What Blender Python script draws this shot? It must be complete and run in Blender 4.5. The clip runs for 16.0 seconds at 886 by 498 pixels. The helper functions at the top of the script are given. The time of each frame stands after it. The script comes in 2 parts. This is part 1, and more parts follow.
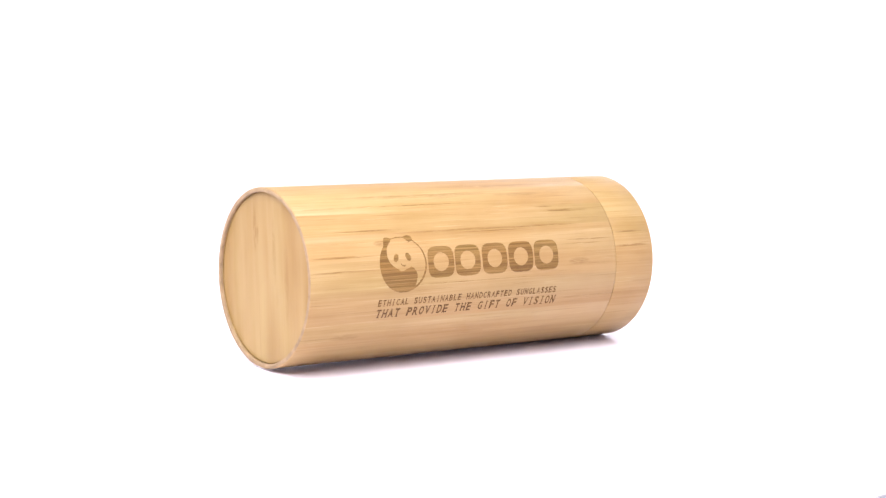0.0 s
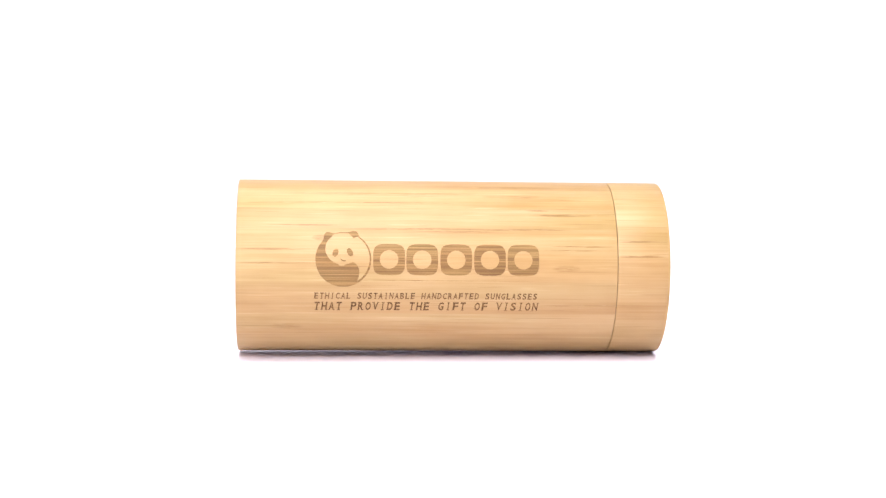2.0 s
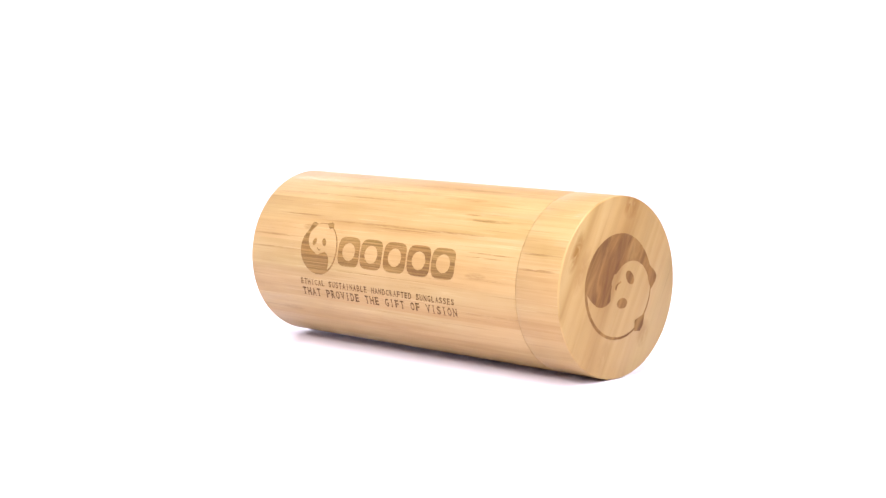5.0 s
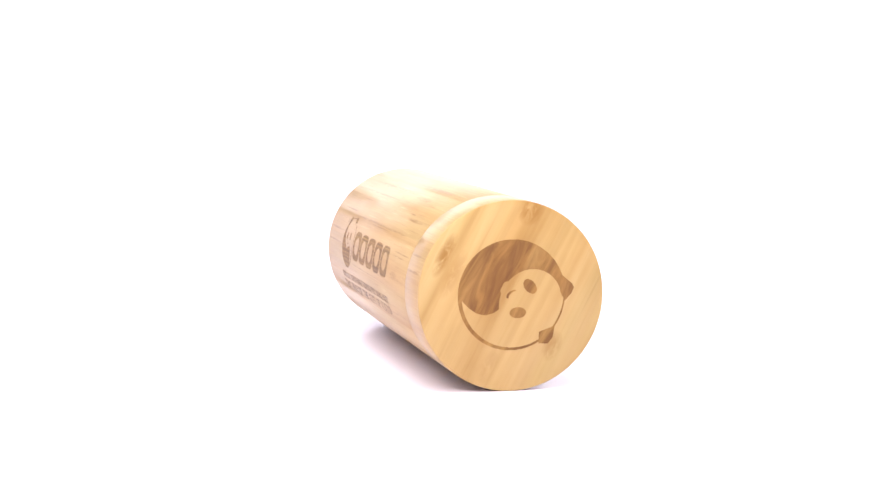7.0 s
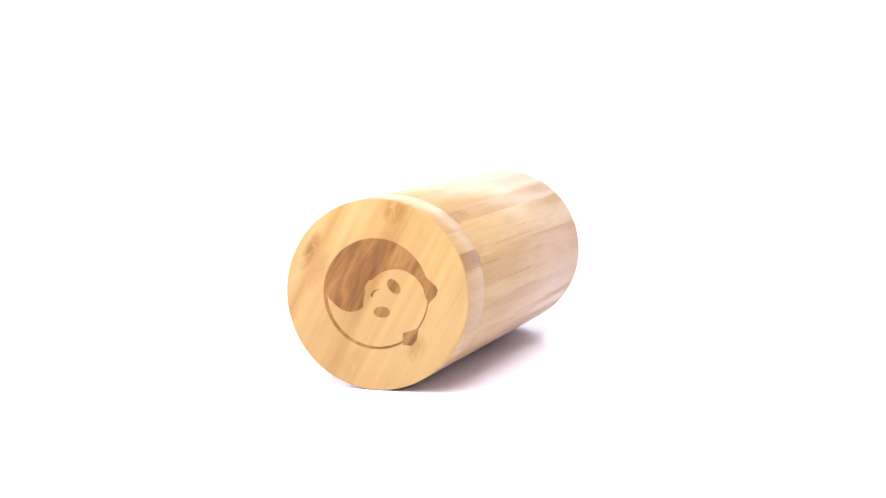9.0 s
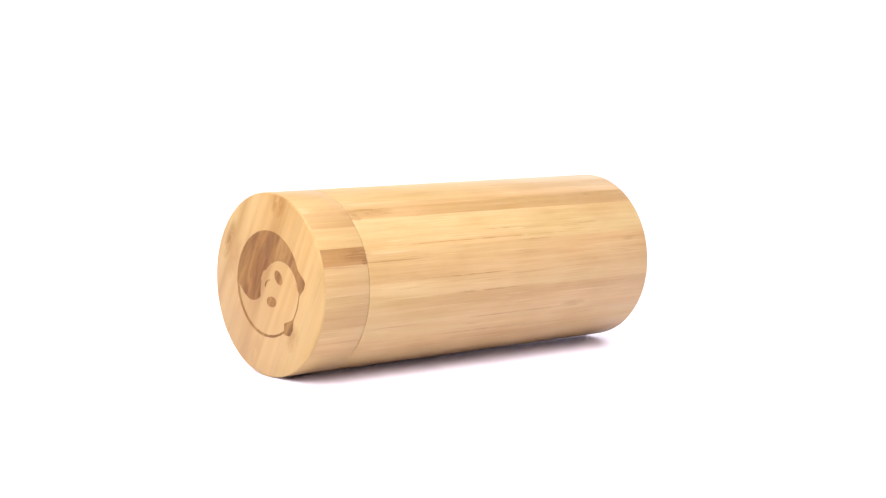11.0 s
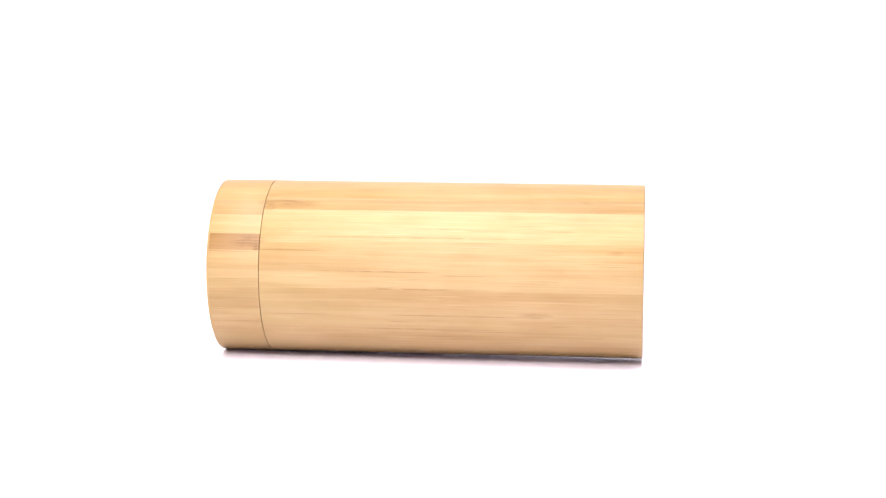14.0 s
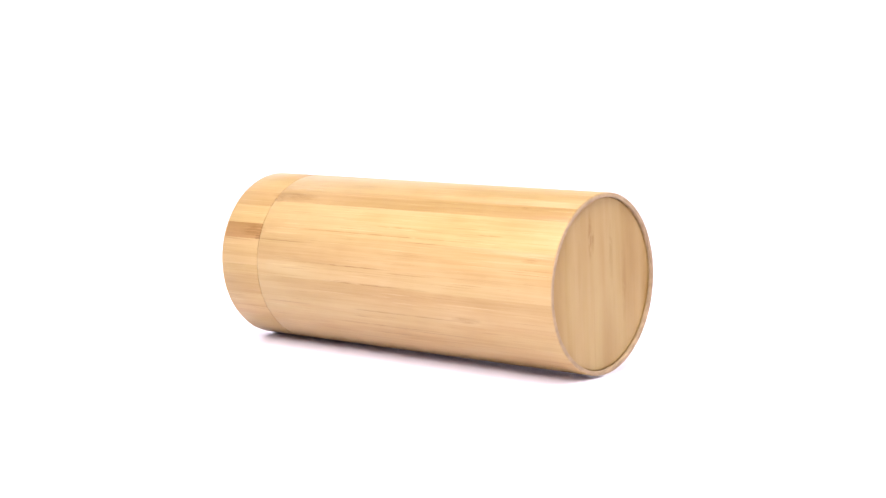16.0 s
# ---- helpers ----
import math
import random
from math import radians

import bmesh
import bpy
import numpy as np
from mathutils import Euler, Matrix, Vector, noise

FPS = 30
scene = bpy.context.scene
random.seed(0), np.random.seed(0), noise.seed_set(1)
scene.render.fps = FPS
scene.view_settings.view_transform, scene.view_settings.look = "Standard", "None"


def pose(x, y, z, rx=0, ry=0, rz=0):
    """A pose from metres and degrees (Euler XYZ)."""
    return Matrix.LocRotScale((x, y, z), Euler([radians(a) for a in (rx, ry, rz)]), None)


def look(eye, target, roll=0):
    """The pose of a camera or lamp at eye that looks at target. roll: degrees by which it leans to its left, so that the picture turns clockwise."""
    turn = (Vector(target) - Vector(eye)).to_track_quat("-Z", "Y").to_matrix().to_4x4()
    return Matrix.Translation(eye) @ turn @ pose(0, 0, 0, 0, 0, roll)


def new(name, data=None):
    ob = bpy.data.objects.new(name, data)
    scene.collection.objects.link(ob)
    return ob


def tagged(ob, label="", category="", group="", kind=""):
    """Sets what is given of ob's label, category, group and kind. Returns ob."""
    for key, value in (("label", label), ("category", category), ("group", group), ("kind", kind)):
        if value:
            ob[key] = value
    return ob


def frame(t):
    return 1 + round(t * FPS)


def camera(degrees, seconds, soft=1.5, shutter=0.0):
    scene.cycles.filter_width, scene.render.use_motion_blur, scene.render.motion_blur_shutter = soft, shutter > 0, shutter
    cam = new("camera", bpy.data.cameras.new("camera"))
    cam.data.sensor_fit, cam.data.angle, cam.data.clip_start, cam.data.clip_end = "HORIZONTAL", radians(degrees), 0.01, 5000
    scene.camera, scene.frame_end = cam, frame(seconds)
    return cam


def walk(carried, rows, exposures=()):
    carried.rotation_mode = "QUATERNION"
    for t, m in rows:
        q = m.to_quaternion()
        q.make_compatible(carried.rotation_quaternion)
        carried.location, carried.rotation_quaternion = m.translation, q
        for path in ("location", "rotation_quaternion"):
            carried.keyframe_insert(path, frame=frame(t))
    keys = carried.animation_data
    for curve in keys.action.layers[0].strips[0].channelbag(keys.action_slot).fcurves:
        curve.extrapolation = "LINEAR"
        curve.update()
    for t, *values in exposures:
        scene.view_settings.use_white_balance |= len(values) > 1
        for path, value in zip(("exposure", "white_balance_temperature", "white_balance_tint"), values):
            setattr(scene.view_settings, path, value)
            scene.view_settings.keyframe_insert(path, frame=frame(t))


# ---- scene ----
import functools

# The camera stands still; the case turns on the spot.
cam = camera(28.296, 16.0, soft=1.4)
EYE = pose(0, -0.68919, 0.11476, 90 - 6.099, 0, -0.0516) @ pose(0, 0, 0, 0, 0, 0.571)
walk(cam, [(0.0, EYE), (16.0, EYE)])

# ---- light: a white product studio; broad unseen lamps added overhead, in front and behind ----
world = bpy.data.worlds.new("studio")
scene.world = world
world.use_nodes = True
world.node_tree.nodes["Background"].inputs[0].default_value = (1, 1, 1, 1)
world.node_tree.nodes["Background"].inputs[1].default_value = 0.3


def unseen_lamp(name, eye, target, width, height, watts):
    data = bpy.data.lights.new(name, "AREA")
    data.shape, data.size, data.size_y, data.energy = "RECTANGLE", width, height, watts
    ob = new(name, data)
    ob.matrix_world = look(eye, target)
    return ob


# stand-in area lamps out of view, placed to suit the shadows and the sheen
unseen_lamp("unseen_overhead_lamp", (0, -0.29, 1.01), (0, -0.20, 0), 0.70, 0.44, 9.5)
unseen_lamp("unseen_front_lamp", (-0.26, -0.78, 0.86), (0, 0, 0.03), 0.90, 0.34, 11.2)
unseen_lamp("unseen_back_lamp", (0, 1.20, 0.42), (0, 0, 0.06), 1.05, 0.42, 2.5)
scene.view_settings.exposure = 0.28

# ---- materials ----
R = 0.03362          # outer radius of the case
X0, XS, X1 = -0.0825, 0.06217, 0.0825   # tube end, seam, cap face


class Nodes:
    """Small helper to write node graphs as expressions."""

    def __init__(self, name):
        self.mat = bpy.data.materials.new(name)
        self.mat.use_nodes = True
        self.tree = self.mat.node_tree
        self.bsdf = self.tree.nodes["Principled BSDF"]

    def node(self, kind):
        return self.tree.nodes.new(kind)

    def put(self, socket, value):
        if isinstance(value, bpy.types.NodeSocket):
            self.tree.links.new(value, socket)
        else:
            socket.default_value = value

    def math(self, op, a, b=0.0, c=0.0, clamp=False):
        n = self.node("ShaderNodeMath")
        n.operation, n.use_clamp = op, clamp
        for s, v in zip(n.inputs, (a, b, c)):
            self.put(s, v)
        return n.outputs[0]

    def xyz(self, x, y, z):
        n = self.node("ShaderNodeCombineXYZ")
        for s, v in zip(n.inputs, (x, y, z)):
            self.put(s, v)
        return n.outputs[0]

    def split(self, v):
        n = self.node("ShaderNodeSeparateXYZ")
        self.put(n.inputs[0], v)
        return n.outputs

    def noise(self, v, scale=1.0, detail=3.0, rough=0.55, distortion=0.0):
        n = self.node("ShaderNodeTexNoise")
        self.put(n.inputs["Vector"], v)
        n.inputs["Scale"].default_value, n.inputs["Detail"].default_value = scale, detail
        n.inputs["Roughness"].default_value, n.inputs["Distortion"].default_value = rough, distortion
        return n.outputs[0]

    def ramp(self, f, stops):
        n = self.node("ShaderNodeValToRGB")
        self.put(n.inputs[0], f)
        e = n.color_ramp.elements
        while len(e) < len(stops):
            e.new(0.5)
        for el, (at, col) in zip(e, stops):
            el.position, el.color = at, (*col, 1) if len(col) == 3 else col
        return n.outputs[0]

    def step(self, f, lo, hi):
        n = self.node("ShaderNodeMapRange")
        n.interpolation_type = "SMOOTHSTEP"
        self.put(n.inputs["Value"], f)
        n.inputs["From Min"].default_value, n.inputs["From Max"].default_value = lo, hi
        return n.outputs[0]

    def mix(self, f, a, b, blend="MIX"):
        n = self.node("ShaderNodeMix")
        n.data_type, n.blend_type = "RGBA", blend
        self.put(n.inputs[0], f)
        self.put(n.inputs[6], a)
        self.put(n.inputs[7], b)
        return n.outputs[2]

    def bump(self, h, strength, distance):
        n = self.node("ShaderNodeBump")
        self.put(n.inputs["Height"], h)
        n.inputs["Strength"].default_value, n.inputs["Distance"].default_value = strength, distance
        self.put(self.bsdf.inputs["Normal"], n.outputs[0])


# knots and darker growth marks: angle up from the front (degrees), place along the case, half length, half width (metres), depth
FRONT_KNOTS = ((-37, -0.0640, 0.0070, 0.0016, 0.6), (5.1, 0.0424, 0.0056, 0.0016, 0.55), (31, -0.0120, 0.0330, 0.0005, 0.9), (33.5, -0.0550, 0.0160, 0.0004, 0.8),
               (31, 0.0240, 0.0200, 0.0005, 1.0), (29.3, 0.0020, 0.0180, 0.0003, 0.9), (42.1, 0.0410, 0.0130, 0.0007, 1.0), (45.9, 0.0317, 0.0050, 0.0005, 0.9),
               (17.0, 0.0440, 0.0130, 0.0003, 0.9), (19.7, 0.0490, 0.0130, 0.0004, 0.9), (13.4, 0.0710, 0.0100, 0.0007, 0.9), (23.2, 0.0700, 0.0090, 0.0005, 0.8),
               (-3.0, -0.0100, 0.0330, 0.0002, 1.0), (-19.6, 0.0560, 0.0130, 0.0003, 0.7), (59.4, 0.0237, 0.0130, 0.0012, 0.5), (24.7, -0.0501, 0.0042, 0.0013, 1.0),
               (62, -0.0250, 0.0450, 0.0013, 0.5), (52.2, -0.0350, 0.0420, 0.0005, 0.8), (72, 0.0200, 0.0400, 0.0010, 0.5),
               (17.0, -0.0680, 0.0140, 0.0005, 0.8), (8, -0.0700, 0.0140, 0.0004, 0.8), (83, -0.0300, 0.0350, 0.0010, 0.5))
BACK_KNOTS = ((204.5, -0.0427, 0.0075, 0.0016, 0.35), (124.5, -0.0610, 0.0030, 0.0008, 0.6), (132, 0.0600, 0.0030, 0.0020, 1.0),
              (187.6, 0.0035, 0.0320, 0.0004, 0.75), (176.5, 0.0150, 0.0260, 0.0003, 0.9), (206, -0.0120, 0.0300, 0.0004, 0.6), (162.4, -0.0721, 0.0040, 0.0009, 0.25),
              (217.4, 0.0000, 0.0320, 0.0003, 0.8), (147.9, -0.0080, 0.0110, 0.0003, 0.9), (148.3, -0.0506, 0.0080, 0.0004, 0.8), (162, 0.0634, 0.0016, 0.0018, 1.0),
              (154.0, 0.0000, 0.0500, 0.0003, 0.6), (158, 0.0670, 0.0080, 0.0028, 0.5), (128, 0.0530, 0.0130, 0.0026, 0.5))
# the same on the flat ends, by the grain's direction: place across and up, half length and half width along the grain, depth
FLAT_KNOTS = {63: ((0.0067, 0.0300, 0.0060, 0.0050, 1.0), (-0.0243, 0.0148, 0.0090, 0.0028, 1.0), (0.0150, -0.0180, 0.0060, 0.0035, 0.6),
                   (-0.0210, 0.0080, 0.0100, 0.0030, 0.5), (-0.0080, -0.0240, 0.0080, 0.0030, 0.3), (0.0010, 0.0060, 0.0180, 0.0018, 0.4)),
              86: ((0.0080, 0.0180, 0.0100, 0.0014, 0.6), (0.0060, 0.0160, 0.0050, 0.0010, 0.6), (-0.0060, 0.0100, 0.0140, 0.0015, 0.35),
                   (-0.0150, 0.0000, 0.0180, 0.0020, 0.3))}


def wood(name, kind, burnt=0.0):
    """Oiled bamboo. kind: 'side' (grain runs along the case, round a curve), or the grain's direction in degrees on a flat end."""
    n = Nodes(name)
    x, y, z = n.split(n.node("ShaderNodeTexCoord").outputs["Object"])
    if kind == "side":
        turn = n.math("ARCTAN2", n.math("MULTIPLY", y, -1.0), z)
        along, across = x, n.math("MULTIPLY", turn, R)
    else:
        c, s = math.cos(radians(kind)), math.sin(radians(kind))
        along = n.math("ADD", n.math("MULTIPLY", y, c), n.math("MULTIPLY", z, s))
        across = n.math("SUBTRACT", n.math("MULTIPLY", z, c), n.math("MULTIPLY", y, s))
    info = n.node("ShaderNodeObjectInfo")
    shift = n.math("MULTIPLY", info.outputs["Random"], 7.0)

    def grid(a, b):
        return n.xyz(n.math("MULTIPLY", along, a), n.math("MULTIPLY", across, b), shift)

    side = kind == "side"
    end = kind == 86
    fibre = n.noise(grid(35.0, 2600.0 if side else 1500.0), 1.0, 2.0)
    streak = n.noise(grid(14.0, 600.0 if side else 260.0), 1.0, 4.0, 0.6, 0.3)
    broad = n.noise(grid(6.0, 110.0 if side else 75.0), 1.0, 3.0)
    cloud = n.noise(grid(40.0, 70.0), 1.0, 3.0)
    f = n.math("ADD", n.math("MULTIPLY", streak, 0.30 if side else 0.14 if end else 0.20), n.math("MULTIPLY", broad, 0.38 if side else 0.80 if end else 0.60))
    f = n.math("ADD", f, n.math("MULTIPLY", fibre, 0.12 if side else 0.06))
    f = n.math("ADD", f, n.math("MULTIPLY", n.math("SUBTRACT", cloud, 0.5), 0.22))
    colour = n.ramp(f, ((0.28, (0.348, 0.206, 0.074)), (0.42, (0.419, 0.272, 0.116)), (0.57, (0.466, 0.322, 0.159))))
    line = n.step(n.noise(grid(15.0, 1500.0 if side else 520.0), 1.0, 3.0, 0.5, 0.4), 0.62, 0.74)
    patch = n.step(n.noise(grid(11.0, 90.0), 1.0, 2.0), 0.44, 0.62)
    colour = n.mix(n.math("MULTIPLY", n.math("MULTIPLY", line, patch), 0.65 if side else 0.1 if end else 0.22), colour, (0.21, 0.112, 0.032, 1))
    dash = n.step(n.noise(grid(34.0, 2200.0), 1.0, 2.0, 0.5, 0.2), 0.64, 0.71)
    colour = n.mix(n.math("MULTIPLY", dash, 0.42 if side else 0.1), colour, (0.24, 0.118, 0.036, 1))
    if side:
        pale = n.step(n.noise(n.xyz(n.math("MULTIPLY", along, 30.0), n.math("MULTIPLY", across, 1500.0), n.math("ADD", shift, 31.0)), 1.0, 2.0, 0.5, 0.2), 0.62, 0.72)
        colour = n.mix(n.math("MULTIPLY", pale, 0.4), colour, (0.53, 0.385, 0.20, 1))
    if not side:
        band = n.noise(grid(14.0, 60.0) if end else grid(7.0, 150.0), 1.0, 2.0, 0.5, 0.2)
        colour = n.mix(1.0, colour, n.ramp(band, ((0.34, (0.86, 0.82, 0.76)), (0.5, (0.98, 0.97, 0.96)), (0.64, (1.06, 1.08, 1.12)))), "MULTIPLY")
        dark = None
        for ky, kz, hx, hv, k in FLAT_KNOTS.get(kind, ()):
            u = n.math("DIVIDE", n.math("SUBTRACT", along, ky * c + kz * s), hx)
            v = n.math("DIVIDE", n.math("SUBTRACT", across, kz * c - ky * s), hv)
            q = n.math("ADD", n.math("MULTIPLY", u, u), n.math("MULTIPLY", v, v))
            q = n.math("MULTIPLY", n.math("SUBTRACT", 1.0, q, clamp=True), k)
            dark = q if dark is None else n.math("MAXIMUM", dark, q)
        if dark is not None:
            mottle = n.step(n.noise(grid(200.0, 420.0), 1.0, 3.0, 0.6, 0.8), 0.26, 0.60)
            colour = n.mix(n.math("MULTIPLY", dark, mottle), colour, (0.27, 0.135, 0.038, 1))
    if kind == "side":
        dark = None
        wisp = n.step(n.noise(grid(60.0, 1500.0), 1.0, 3.0, 0.6, 0.5), 0.36, 0.58)
        for phi, at, hx, hv, k in FRONT_KNOTS + BACK_KNOTS:
            u = n.math("DIVIDE", n.math("SUBTRACT", along, at), hx)
            v = n.math("DIVIDE", n.math("SUBTRACT", across, radians(90 - phi) * R), hv)
            q = n.math("ADD", n.math("MULTIPLY", u, u), n.math("MULTIPLY", v, v))
            q = n.math("MULTIPLY", n.math("SUBTRACT", 1.0, q, clamp=True), k)
            dark = q if dark is None else n.math("MAXIMUM", dark, q)
        # inside a mark: broken dark dashes, with pale fibre flecks between them
        dashes = n.step(n.noise(grid(190.0, 2100.0), 1.0, 3.0, 0.6, 0.6), 0.40, 0.56)
        flecks = n.step(n.noise(n.xyz(n.math("MULTIPLY", along, 160.0), n.math("MULTIPLY", across, 1900.0), n.math("ADD", shift, 17.0)), 1.0, 2.0), 0.56, 0.66)
        dark = n.math("POWER", dark, 0.7)
        colour = n.mix(n.math("MULTIPLY", n.math("MULTIPLY", dark, flecks), 0.55), colour, (0.56, 0.42, 0.22, 1))
        colour = n.mix(n.math("MULTIPLY", dark, n.math("MULTIPLY", n.math("ADD", wisp, dashes), 0.5)), colour, (0.22, 0.112, 0.026, 1))
    hue = n.noise(grid(9.0, 55.0), 1.0, 2.0)
    colour = n.mix(1.0, colour, n.ramp(hue, ((0.32, (1.0, 0.95, 0.90)), (0.5, (1.0, 1.0, 1.0)), (0.68, (0.94, 0.97, 0.90)))), "MULTIPLY")
    colour = n.mix(1.0, colour, info.outputs["Color"], "MULTIPLY")
    if burnt > 1:
        colour = n.mix(1.0, colour, (0.55, 0.46, 0.38, 1), "MULTIPLY")
    if burnt:
        scorch = n.step(n.noise(grid(12.0, 1700.0) if side else grid(42.0, 200.0), 1.0, 4.0, 0.62, 0.6), 0.32, 0.68)
        deep = n.ramp(scorch, ((0.0, (0.36, 0.27, 0.16)), (0.45, (0.51, 0.42, 0.26)), (1.0, (0.78, 0.70, 0.52)))) if side else n.ramp(
            scorch, ((0.0, (0.38, 0.25, 0.145)), (0.45, (0.54, 0.40, 0.24)), (1.0, (0.72, 0.57, 0.36))))
        colour = n.mix(min(burnt, 1.0), colour, n.mix(1.0, colour, deep, "MULTIPLY"))
    n.put(n.bsdf.inputs["Base Color"], colour)
    n.put(n.bsdf.inputs["Roughness"], n.math("ADD", 0.37 + 0.15 * burnt, n.math("MULTIPLY", streak, 0.16)))
    n.bsdf.inputs["IOR"].default_value = 1.5
    n.bsdf.inputs["Specular IOR Level"].default_value = 0.45 if side else 0.33
    if side:
        # the fibres run along the case, so the sheen is smooth along it and spread round it
        round_it = n.node("ShaderNodeTangent")
        round_it.direction_type, round_it.axis = "RADIAL", "X"
        n.put(n.bsdf.inputs["Tangent"], round_it.outputs[0])
        n.bsdf.inputs["Anisotropic"].default_value = 0.82
    n.bump(n.math("ADD", fibre, streak), 0.12, 0.0002)
    return n.mat


def plain(name, colour, rough, spread=0.06, size=40.0):
    """A plain matt surface with faint mottling."""
    n = Nodes(name)
    p = n.node("ShaderNodeTexCoord").outputs["Object"]
    f = n.noise(p, size, 4.0)
    lo, hi = [c * (1 - spread) for c in colour], [min(1, c * (1 + spread)) for c in colour]
    n.put(n.bsdf.inputs["Base Color"], n.ramp(f, ((0.3, lo), (0.7, hi))))
    n.bsdf.inputs["Roughness"].default_value = rough
    if rough > 0.5:
        n.bsdf.inputs["Specular IOR Level"].default_value = 0.25
    n.bump(n.noise(p, size * 30, 2.0), 0.03, 0.0004)
    return n.mat


BAMBOO = wood("oiled_bamboo", "side")
BURNT = wood("laser_burnt_bamboo", "side", 1.0)
DEEP_BURNT = wood("deeply_burnt_bamboo", "side", 1.25)
CAP_WOOD = wood("bamboo_cap_board", 63)
CAP_BURNT = wood("laser_burnt_cap_board", 63, 1.0)
END_WOOD = wood("bamboo_end_board", 86)
RIM_WOOD = plain("cut_bamboo_edge", (0.36, 0.25, 0.15), 0.7, 0.2, 260.0)
LINER = plain("dark_liner", (0.26, 0.125, 0.042), 0.9)
PAPER = plain("white_studio_paper", (0.93, 0.87, 0.985), 0.22, 0.01, 3.0)
WALL = plain("white_wall_paint", (0.62, 0.61, 0.62), 0.7, 0.02, 4.0)
SCRAP = plain("lilac_grey_paper", (0.43, 0.41, 0.465), 0.7)


# ---- mesh helpers ----
def part(name, bm, material, parent=None, label="", smooth=None):
    """Links a bmesh as one mesh object, under a thing or part. smooth: angle in degrees under which edges are smooth."""
    me = bpy.data.meshes.new(name)
    if smooth:
        bm.normal_update()
        for e in bm.edges:
            e.smooth = len(e.link_faces) == 2 and e.calc_face_angle(0) < radians(smooth)
        for f in bm.faces:
            f.smooth = True
    bm.to_mesh(me)
    bm.free()
    me.materials.append(material)
    ob = new(name, me)
    ob.parent = parent
    if label:
        tagged(ob, label)
    return ob


def lathe(profile, steps=180):
    """A closed profile of (x, radius) turned about the x axis."""
    bm = bmesh.new()
    rings = []
    for x, r in profile:
        if r < 1e-6:
            rings.append([bm.verts.new((x, 0, 0))])
        else:
            rings.append([bm.verts.new((x, -r * math.cos(a), r * math.sin(a))) for a in (2 * math.pi * i / steps for i in range(steps))])
    for p, q in zip(rings, rings[1:]):
        for i in range(steps):
            j = (i + 1) % steps
            loop = [v for v in dict.fromkeys((p[i % len(p)], p[j % len(p)], q[j % len(q)], q[i % len(q)]))]
            if len(loop) > 2:
                bm.faces.new(loop)
    bmesh.ops.recalc_face_normals(bm, faces=bm.faces)
    return bm


def stave(x0, x1, a0, a1, thick=0.0014, ease=0.00018):
    """One bamboo stave of a round wall, from angle a0 to a1 (degrees), with eased ends."""
    bm = bmesh.new()
    steps = max(2, round((a1 - a0) / 1.25))
    prof = ((x0, R - thick), (x0, R - ease), (x0 + ease * 0.4, R - ease * 0.3), (x0 + ease * 1.2, R), (x1 - ease * 1.2, R),
            (x1 - ease * 0.4, R - ease * 0.3), (x1, R - ease), (x1, R - thick))
    cols = []
    for i in range(steps + 1):
        a = radians(a0 + (a1 - a0) * i / steps)
        cols.append([bm.verts.new((x, -r * math.cos(a), r * math.sin(a))) for x, r in prof])
    for p, q in zip(cols, cols[1:]):
        for k in range(len(prof)):
            m = (k + 1) % len(prof)
            bm.faces.new((p[k], p[m], q[m], q[k]))
    bm.faces.new(cols[0][::-1])
    bm.faces.new(cols[-1])
    bmesh.ops.recalc_face_normals(bm, faces=bm.faces)
    return bm


def on_side(s, v, lift=0.00005):
    """A point of the drawing (metres along, metres up round the curve) on the tube."""
    a, r = v / R, R + lift
    return s, -r * math.cos(a), r * math.sin(a)


def on_cap(s, v, lift=0.00005):
    return X1 + lift, s, v


def drawn(inside, s0, s1, v0, v1, place, row=0.00015):
    """A flat mark: the region of the (s, v) drawing where inside() is true, laid on a surface in fine rows."""
    bm = bmesh.new()
    ss = np.arange(s0, s1, 0.00008)

    def spans(v):
        hit = inside(ss, np.full_like(ss, v))
        out = []
        for i in np.flatnonzero(hit[1:] != hit[:-1]):
            lo, hi, left = ss[i], ss[i + 1], bool(hit[i])
            for _ in range(10):
                mid = (lo + hi) / 2
                if bool(inside(np.array([mid]), np.array([v]))[0]) == left:
                    lo = mid
                else:
                    hi = mid
            out.append((lo + hi) / 2)
        return list(zip(out[::2], out[1::2]))

    count = int((v1 - v0) / row)
    edges = [(v0 + row * i, spans(v0 + row * i)) for i in range(count + 1)]
    for (va, A), (vb, B) in zip(edges, edges[1:]):
        if len(A) != len(B) or any(a[1] < b[0] or b[1] < a[0] for a, b in zip(A, B)):
            A = B = spans((va + vb) / 2)
        for (a0, a1), (b0, b1) in zip(A, B):
            bm.faces.new([bm.verts.new(place(*c)) for c in ((a0, va), (a1, va), (b1, vb), (b0, vb))])
    bmesh.ops.remove_doubles(bm, verts=bm.verts, dist=1e-7)
    return bm


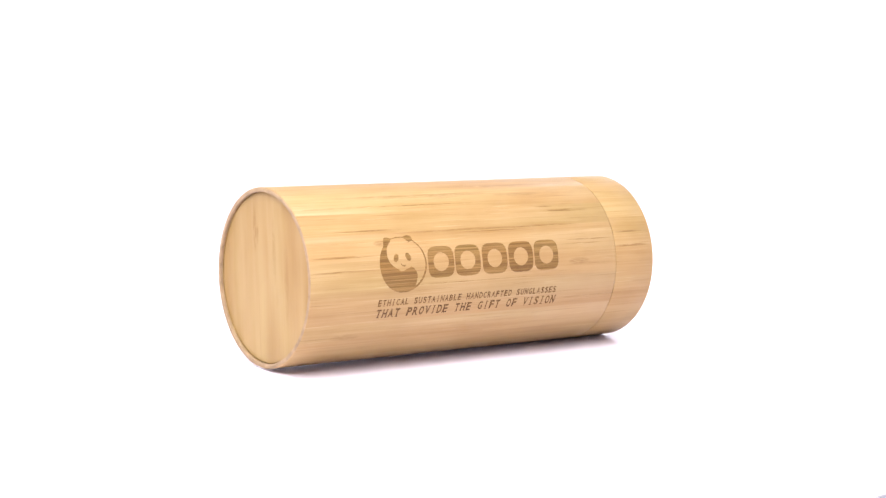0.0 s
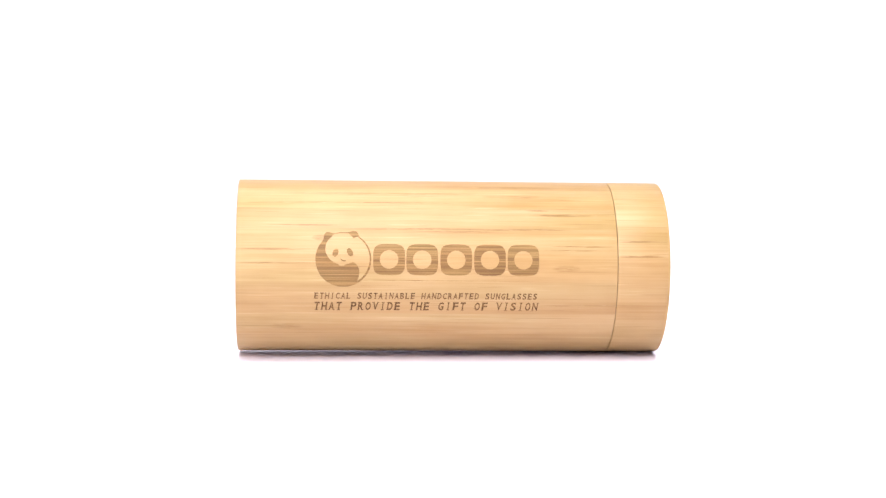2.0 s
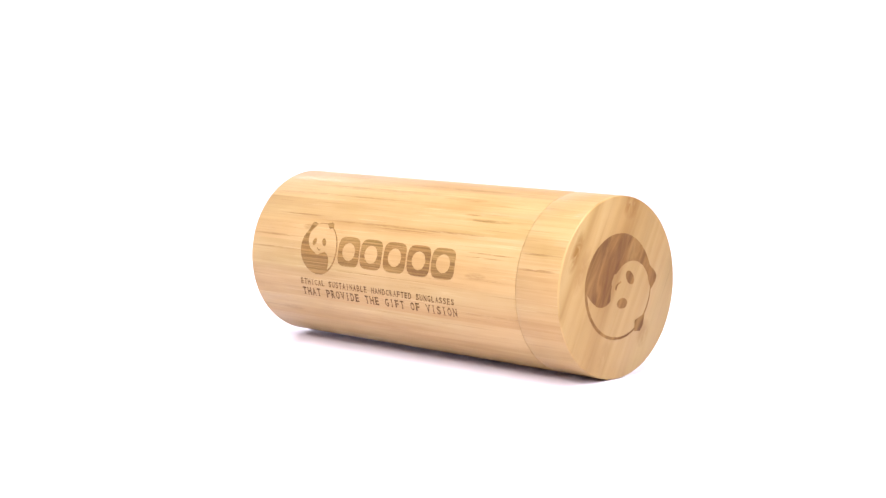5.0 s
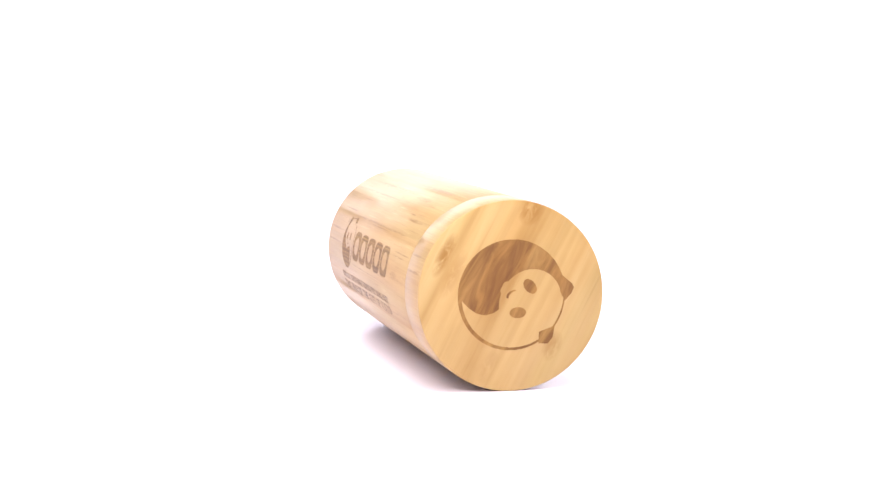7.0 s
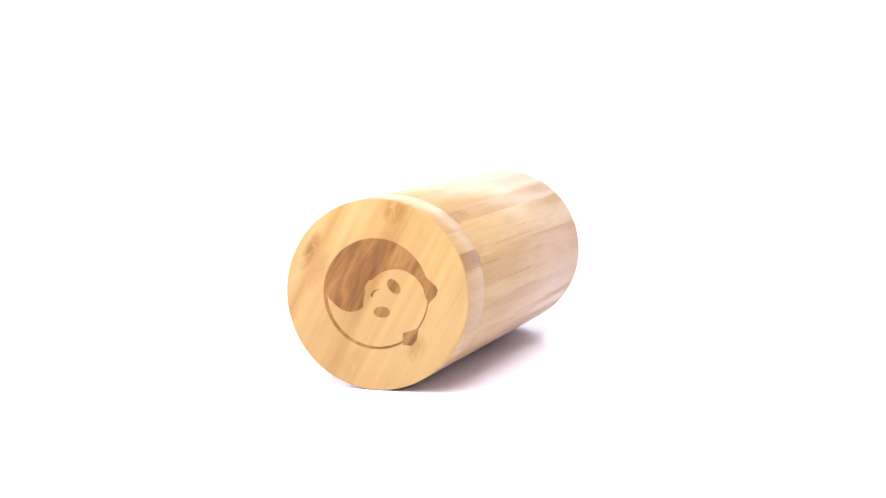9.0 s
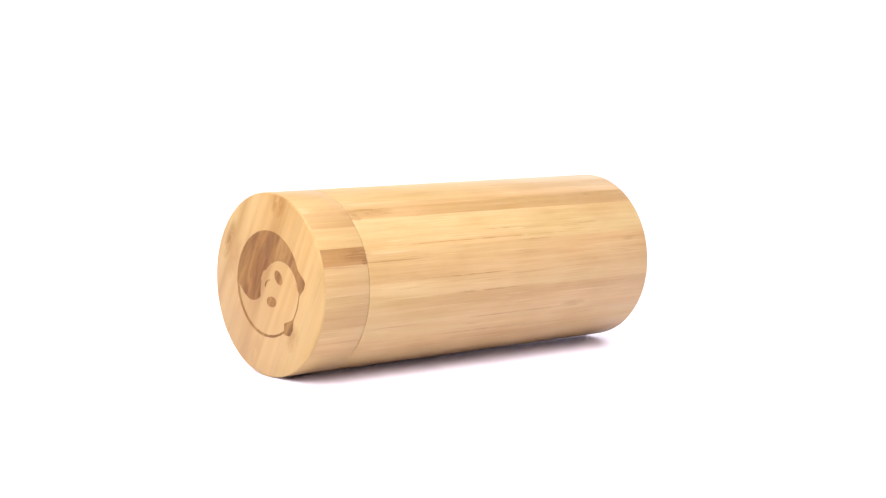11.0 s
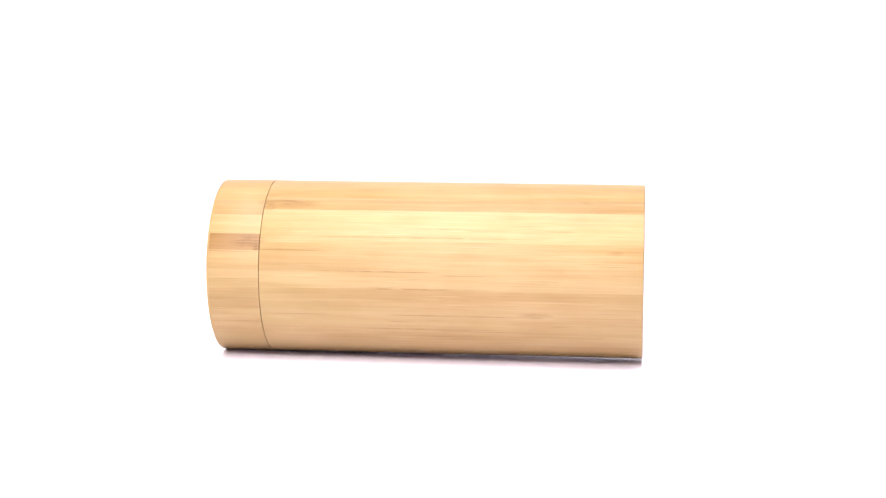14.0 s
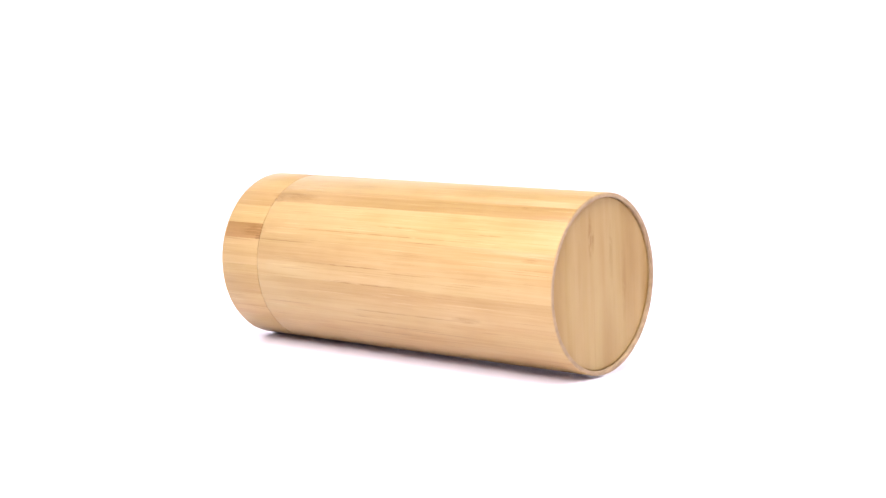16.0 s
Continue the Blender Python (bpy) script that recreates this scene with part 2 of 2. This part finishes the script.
# ---- the studio ----
def studio():
    # floor and back wall are one sweep of white paper
    line = [(-1.02, 0.0), (-0.5, 0.0), (0.0, 0.0), (0.5, 0.0), (0.78, 0.0)]
    line += [(0.78 + 0.54 * math.sin(radians(a)), 0.54 - 0.54 * math.cos(radians(a))) for a in range(3, 91, 3)] + [(1.32, 1.08)]
    back = [(1.324, 1.08)] + [(0.78 + 0.544 * math.sin(radians(a)), 0.54 - 0.544 * math.cos(radians(a))) for a in range(90, 2, -3)] + [(0.78, -0.004), (-1.02, -0.004)]
    bm = bmesh.new()
    cols = [[bm.verts.new((x, y, z)) for y, z in line + back] for x in (-1.02, 1.02)]
    for i in range(len(cols[0])):
        j = (i + 1) % len(cols[0])
        bm.faces.new((cols[0][i], cols[1][i], cols[1][j], cols[0][j]))
    bmesh.ops.recalc_face_normals(bm, faces=bm.faces)
    floor = part("floor", bm, PAPER, smooth=20)
    tagged(floor, "seamless sweep of overexposed white studio paper", "floor", kind="structure")

    def slab(name, lo, hi, label, category):
        b = bmesh.new()
        bmesh.ops.create_cube(b, size=1)
        for v in b.verts:
            v.co = [l + (h - l) * (c + 0.5) for l, h, c in zip(lo, hi, v.co)]
        return tagged(part(name, b, WALL), label, category, kind="structure")

    slab("wall_west", (-1.08, -1.08, -0.03), (-1.026, 1.38, 1.11), "plain white studio side wall", "wall")
    slab("wall_east", (1.026, -1.08, -0.03), (1.08, 1.38, 1.11), "plain white studio side wall", "wall")
    slab("wall_south", (-1.026, -1.08, -0.03), (1.026, -1.026, 1.11), "plain white studio wall behind the camera", "wall")
    slab("ceiling", (-1.08, -1.08, 1.115), (1.08, 1.38, 1.165), "plain white studio ceiling", "ceiling")


# ---- the case ----
# staves of the tube and of the lid: start angle (degrees up from the front) and tone
TUBE_STAVES = ((-95, 0.96), (-78, 1.0), (-60, 0.97), (-44, 1.0), (-26, 0.96), (-4, 1.03), (14, 1.0), (31, 0.95), (47, 1.03), (68, 0.94),
               (86, 0.99), (104, 0.95), (122, 0.87), (134, 1.07), (157, 1.0), (177, 1.03), (188, 0.99), (209, 1.03), (223, 1.02), (243, 0.98))
LID_STAVES = ((-90, 0.95), (-70, 0.97), (-48, 0.95), (-25, 0.96), (-8, 0.92), (13, 0.96), (34, 1.0), (52, 0.97), (70, 0.98), (88, 0.97),
              (106, 1.02), (126, 0.82), (139, 1.04), (153, 0.62), (164, 0.98), (182, 1.0), (189, 0.90), (203, 1.0), (222, 0.98), (246, 0.95))


def tone(ob, k):
    """A stave's own shade: darker bamboo is a little redder."""
    d = 1 - k
    ob.color = (1 - 0.8 * d, 1 - 1.15 * d, 1 - 1.5 * d, 1)


def convex(x, y, *corners):
    """Inside a convex outline, given counter-clockwise."""
    ok = np.ones_like(x, dtype=bool)
    for (ax, ay), (bx, by) in zip(corners, corners[1:] + corners[:1]):
        ok &= (bx - ax) * (y - ay) - (by - ay) * (x - ax) > 0
    return ok


def holed_block(cx, cy, a, b, hole, place, turns=96, rings=5):
    """A squarish block mark with a round hole, laid on a surface."""
    bm = bmesh.new()
    loops = []
    for k in range(rings + 1):
        loop = []
        for i in range(turns):
            w = 2 * math.pi * i / turns
            c, s = math.cos(w), math.sin(w)
            far = (abs(c / a) ** 4 + abs(s / b) ** 4) ** -0.25
            d = hole + (far - hole) * k / rings
            loop.append(bm.verts.new(place(cx + d * c, cy + d * s)))
        loops.append(loop)
    for p, q in zip(loops, loops[1:]):
        for i in range(turns):
            j = (i + 1) % turns
            bm.faces.new((p[i], q[i], q[j], p[j]))
    return bm


def unit_emblem(x, y):
    """The round mark, with radius 1: a ring, a curled dark field, two nubs and two ovals."""
    r = np.hypot(x, y)
    field = ((x + 0.02) / 0.625) ** 2 + ((y - 0.385) / 0.58) ** 2 < 1
    chin = ((x + 0.06) / 0.125) ** 4 + ((y + 0.12) / 0.115) ** 4 < 1
    lobe = (x - 0.20) ** 2 + (y + 0.45) ** 2 < 0.375 ** 2
    foot = (y < -0.42) & (x < 0.575 - 0.6 * (y + 0.42) ** 2)
    swirl = (r < 1) & ~field & ~chin & (lobe | foot | (x < 0.17) & (y < 0.86))
    ring = (r < 1) & (np.hypot(x + 0.010, y - 0.018) > 0.950)
    nub_l = convex(x, y, (-0.735, 0.66), (-0.46, 0.78), (-0.34, 0.945), (-0.52, 0.995), (-0.63, 0.985), (-0.68, 0.92))
    nub_r = convex(x, y, (0.37, 0.77), (0.56, 0.86), (0.49, 1.02), (0.35, 1.05), (0.14, 0.985))
    return swirl, ring, nub_l, nub_r


def oval(x, y, cx, cy, a, b, turn):
    c, s = math.cos(radians(turn)), math.sin(radians(turn))
    u, v = (x - cx) * c + (y - cy) * s, (y - cy) * c - (x - cx) * s
    return (u / a) ** 2 + (v / b) ** 2 < 1


def emblem(parent, name, cx, cy, size, turn, place, material):
    c, s = math.cos(radians(turn)), math.sin(radians(turn))

    def local(u, v):
        x, y = (u - cx) / size, (v - cy) / size
        return x * c + y * s, y * c - x * s

    def piece(test):
        return drawn(lambda u, v: test(*local(u, v)), cx - 1.25 * size, cx + 1.25 * size, cy - 1.25 * size, cy + 1.25 * size, place, 0.00015)

    whole = part(name, piece(lambda x, y: np.any(unit_emblem(x, y), axis=0)), material, parent, "laser-burnt round mark with a curled dark field")
    part("oval_mark", piece(lambda x, y: oval(x, y, -0.285, 0.235, 0.10, 0.155, -21)), material, whole)
    part("oval_mark", piece(lambda x, y: oval(x, y, 0.235, 0.25, 0.10, 0.155, 28)), material, whole)
    part("short_stroke", piece(lambda x, y: (np.abs(y + 0.062 - 4.5 * (x - 0.03) ** 2) < 0.021) & (np.abs(x + 0.01) < 0.10)), material, whole)


# slab feet of the capitals: how far across the letter, and 0 at its foot or 1 at its head
SLABS = {"A": ((0.03, 0), (0.97, 0)), "D": ((0.06, 0), (0.06, 1)), "E": ((0.06, 0), (0.06, 1)), "F": ((0.08, 0), (0.06, 1)), "H": ((0.08, 0), (0.92, 0), (0.08, 1), (0.92, 1)),
         "I": ((0.5, 0), (0.5, 1)), "L": ((0.08, 1), (0.06, 0)), "N": ((0.08, 0), (0.08, 1), (0.92, 1)), "P": ((0.08, 0), (0.06, 1)), "R": ((0.08, 0), (0.95, 0), (0.06, 1)),
         "T": ((0.5, 0),), "U": ((0.08, 1), (0.92, 1)), "V": ((0.03, 1), (0.97, 1)), "B": ((0.06, 0), (0.06, 1))}


@functools.cache
def glyph(letter):
    """A capital of the built-in font, as corners and faces in a box of unit width and height."""
    data = bpy.data.curves.new("capital", "FONT")
    data.body, data.size, data.resolution_u, data.offset = letter, 1.0, 3, 0.022
    ob = new("capital", data)
    bpy.context.view_layer.update()
    me = bpy.data.meshes.new_from_object(ob.evaluated_get(bpy.context.evaluated_depsgraph_get()))
    bpy.data.objects.remove(ob)
    xs, ys = [v.co.x for v in me.vertices], [v.co.y for v in me.vertices]
    lo, hi, bot, top = min(xs), max(xs), min(ys), max(ys)
    corners = [((v.co.x - lo) / (hi - lo), (v.co.y - bot) / (top - bot)) for v in me.vertices]
    faces = [tuple(p.vertices) for p in me.polygons]
    bpy.data.meshes.remove(me)
    return corners, faces


def lettering(text, s0, s1, v0, v1, parent, shear=0.10):
    """One burnt line of evenly spaced slab capitals, between s0 and s1 along the tube and v0 and v1 up its curve."""
    bm = bmesh.new()
    wide = (s1 - s0) / (len(text) - 0.28)
    tall = v1 - v0

    def at(s, v, lift):
        return bm.verts.new(on_side(s + shear * v * tall, v0 + v * tall, lift))

    for i, letter in enumerate(text):
        if letter == " ":
            continue
        left, span = s0 + i * wide, wide * 0.72
        if letter == "I":
            left, span = left + span * 0.40, span * 0.20
        corners, faces = glyph(letter)
        verts = [at(left + x * span, y, 0.00005) for x, y in corners]
        for f in faces:
            bm.faces.new([verts[k] for k in f])
        half, deep = wide * (0.20 if letter in "IT" else 0.13), 0.09
        for x, head in SLABS.get(letter, ()):
            c, low = left + x * span, head * (1 - deep)
            bm.faces.new([at(c + dx, low + dy, 0.00006) for dx, dy in ((-half, 0), (half, 0), (half, deep), (-half, deep))])
    bm.normal_update()
    for f in bm.faces:
        c = f.calc_center_median()
        if f.normal.dot(Vector((0, c.y, c.z))) < 0:
            f.normal_flip()
    return part("inscription", bm, DEEP_BURNT, parent, "small burnt capitals")


def sunglasses_case():
    case = tagged(new("sunglasses_case"), "cylindrical bamboo sunglasses case with burnt markings, closed lid", "glasses case")
    # tube: dark liner, staves round it, recessed end board
    tube = part("tube", lathe(((X0 + 0.002, R - 0.0036), (XS + 0.012, R - 0.0036), (XS + 0.012, R - 0.00145), (X0 + 0.002, R - 0.00145), (X0 + 0.002, R - 0.0036))), LINER, case,
                "round bamboo tube built of glued staves", 30)
    tube.location = (0, 0, R)
    for (a0, k), (a1, _) in zip(TUBE_STAVES, TUBE_STAVES[1:] + ((265, 1),)):
        tone(part("stave", stave(X0, XS - 0.00009, a0, a1), BAMBOO, tube, smooth=25), k)
    part("rim", lathe(((X0 + 0.0010, R - 0.0017), (X0 - 0.0001, R - 0.0017), (X0 - 0.0002, R - 0.0014), (X0 - 0.0002, R - 0.0006), (X0 - 0.0001, R - 0.00035),
                       (X0 + 0.00005, R - 0.00028), (X0 + 0.00005, R - 0.00135), (X0 + 0.0010, R - 0.00145), (X0 + 0.0010, R - 0.0017))),
         RIM_WOOD, tube, "brownish cut edge of the tube", 40)
    part("end_board", lathe(((X0 + 0.0012, 0), (X0 + 0.0012, R - 0.0021), (X0 + 0.0015, R - 0.0017), (X0 + 0.004, R - 0.0017), (X0 + 0.004, 0))), END_WOOD, tube,
         "recessed round bamboo end board", 30).color = (0.90, 0.875, 0.76, 1)
    # lid: staves and a flush cap board
    lid = part("lid", lathe(((XS + 0.0125, R - 0.0036), (X1 - 0.0035, R - 0.0036), (X1 - 0.0035, R - 0.00145), (XS + 0.0125, R - 0.00145), (XS + 0.0125, R - 0.0036))), LINER, case,
               "bamboo lid with a burnt round mark on its cap", 30)
    lid.location = (0, 0, R)
    for (a0, k), (a1, _) in zip(LID_STAVES, LID_STAVES[1:] + ((270, 1),)):
        tone(part("stave", stave(XS + 0.00009, X1 - 0.0008, a0, a1, ease=0.0001), BAMBOO, lid, smooth=25), k)
    part("cap_board", lathe(((X1, 0), (X1, R - 0.0005), (X1 - 0.00015, R - 0.00018), (X1 - 0.0005, R), (X1 - 0.0008, R), (X1 - 0.0008, R - 0.0012), (X1 - 0.003, R - 0.0016), (X1 - 0.003, 0))),
         CAP_WOOD, lid, "flat bamboo cap board", 30).color = (0.98, 0.95, 0.82, 1)
    emblem(lid, "round_mark", 0.0000, 0.0004, 0.0195, -117, on_cap, CAP_BURNT)
    # markings on the tube
    emblem(tube, "round_mark", -0.0422, 0.0062, 0.0105, 0, on_side, BURNT)
    for s in (-0.0310, -0.0185, -0.0056, 0.0072, 0.0199):
        part("block_mark", holed_block(s + 0.0060, 0.0062, 0.0060, 0.0059, 0.0035, on_side), BURNT, tube)
    lettering("ETHICAL SUSTAINABLE HANDCRAFTED SUNGLASSES", -0.0531, 0.0313, radians(-15.4) * R, radians(-11.2) * R, tube)
    lettering("THAT PROVIDE THE GIFT OF VISION", -0.0532, 0.0317, radians(-23.5) * R, radians(-17.6) * R, tube)
    return case


def paper_scrap():
    """A curled scrap of grey paper on the floor, close to the camera."""
    bm = bmesh.new()
    cols = []
    for i in range(13):
        u = i / 12
        cols.append([bm.verts.new((0.07 * u, -0.035 * w + 0.0008 * math.sin(11 * u) * (1 - w), 0.0003 + 0.0003 * math.sin(3.1 * u) * (1 - w))) for w in (0, 0.25, 0.5, 0.75, 1)])
    for p, q in zip(cols, cols[1:]):
        for k in range(4):
            bm.faces.new((p[k], p[k + 1], q[k + 1], q[k]))
    bmesh.ops.solidify(bm, geom=bm.faces, thickness=0.0002)
    return tagged(part("paper_scrap", bm, SCRAP, smooth=40), "curled scrap of lilac-grey paper on the white floor", "paper scrap")


studio()
CASE = sunglasses_case()
SCRAP_SHEET = paper_scrap()
SEAT = pose(0.00315, 0.00342, R + 0.00038) @ Matrix.Rotation(0.0046, 4, "Y") @ pose(0, 0, -R)
TURN = ((0.0, 36.31), (3.2, -15.30), (5.3, -48.30), (10.2, -126.85), (12.3, -159.30), (16.0, -218.97))


def turn_at(t):
    for (a, p), (b, q) in zip(TURN, TURN[1:]):
        if t <= b:
            return p + (q - p) * (t - a) / (b - a)
    return TURN[-1][1]


def motions():
    walk(CASE, [(i / 2, pose(0, 0, 0, 0, 0, turn_at(i / 2)) @ SEAT) for i in range(33)])
    # the scrap slides out of sight past the camera in the first second
    walk(SCRAP_SHEET, [(t, pose(x, y, 0.0004, 0, 0, a)) for t, x, y, a in (
        (0.0, 0.1147, -0.2326, 36), (0.3, 0.1112, -0.2328, 28), (0.5, 0.1110, -0.2331, 20), (0.6, 0.1104, -0.2337, 11),
        (0.8, 0.1080, -0.2408, 12), (1.0, 0.1040, -0.2508, 8), (16.0, 0.1040, -0.2508, 8))])


motions()
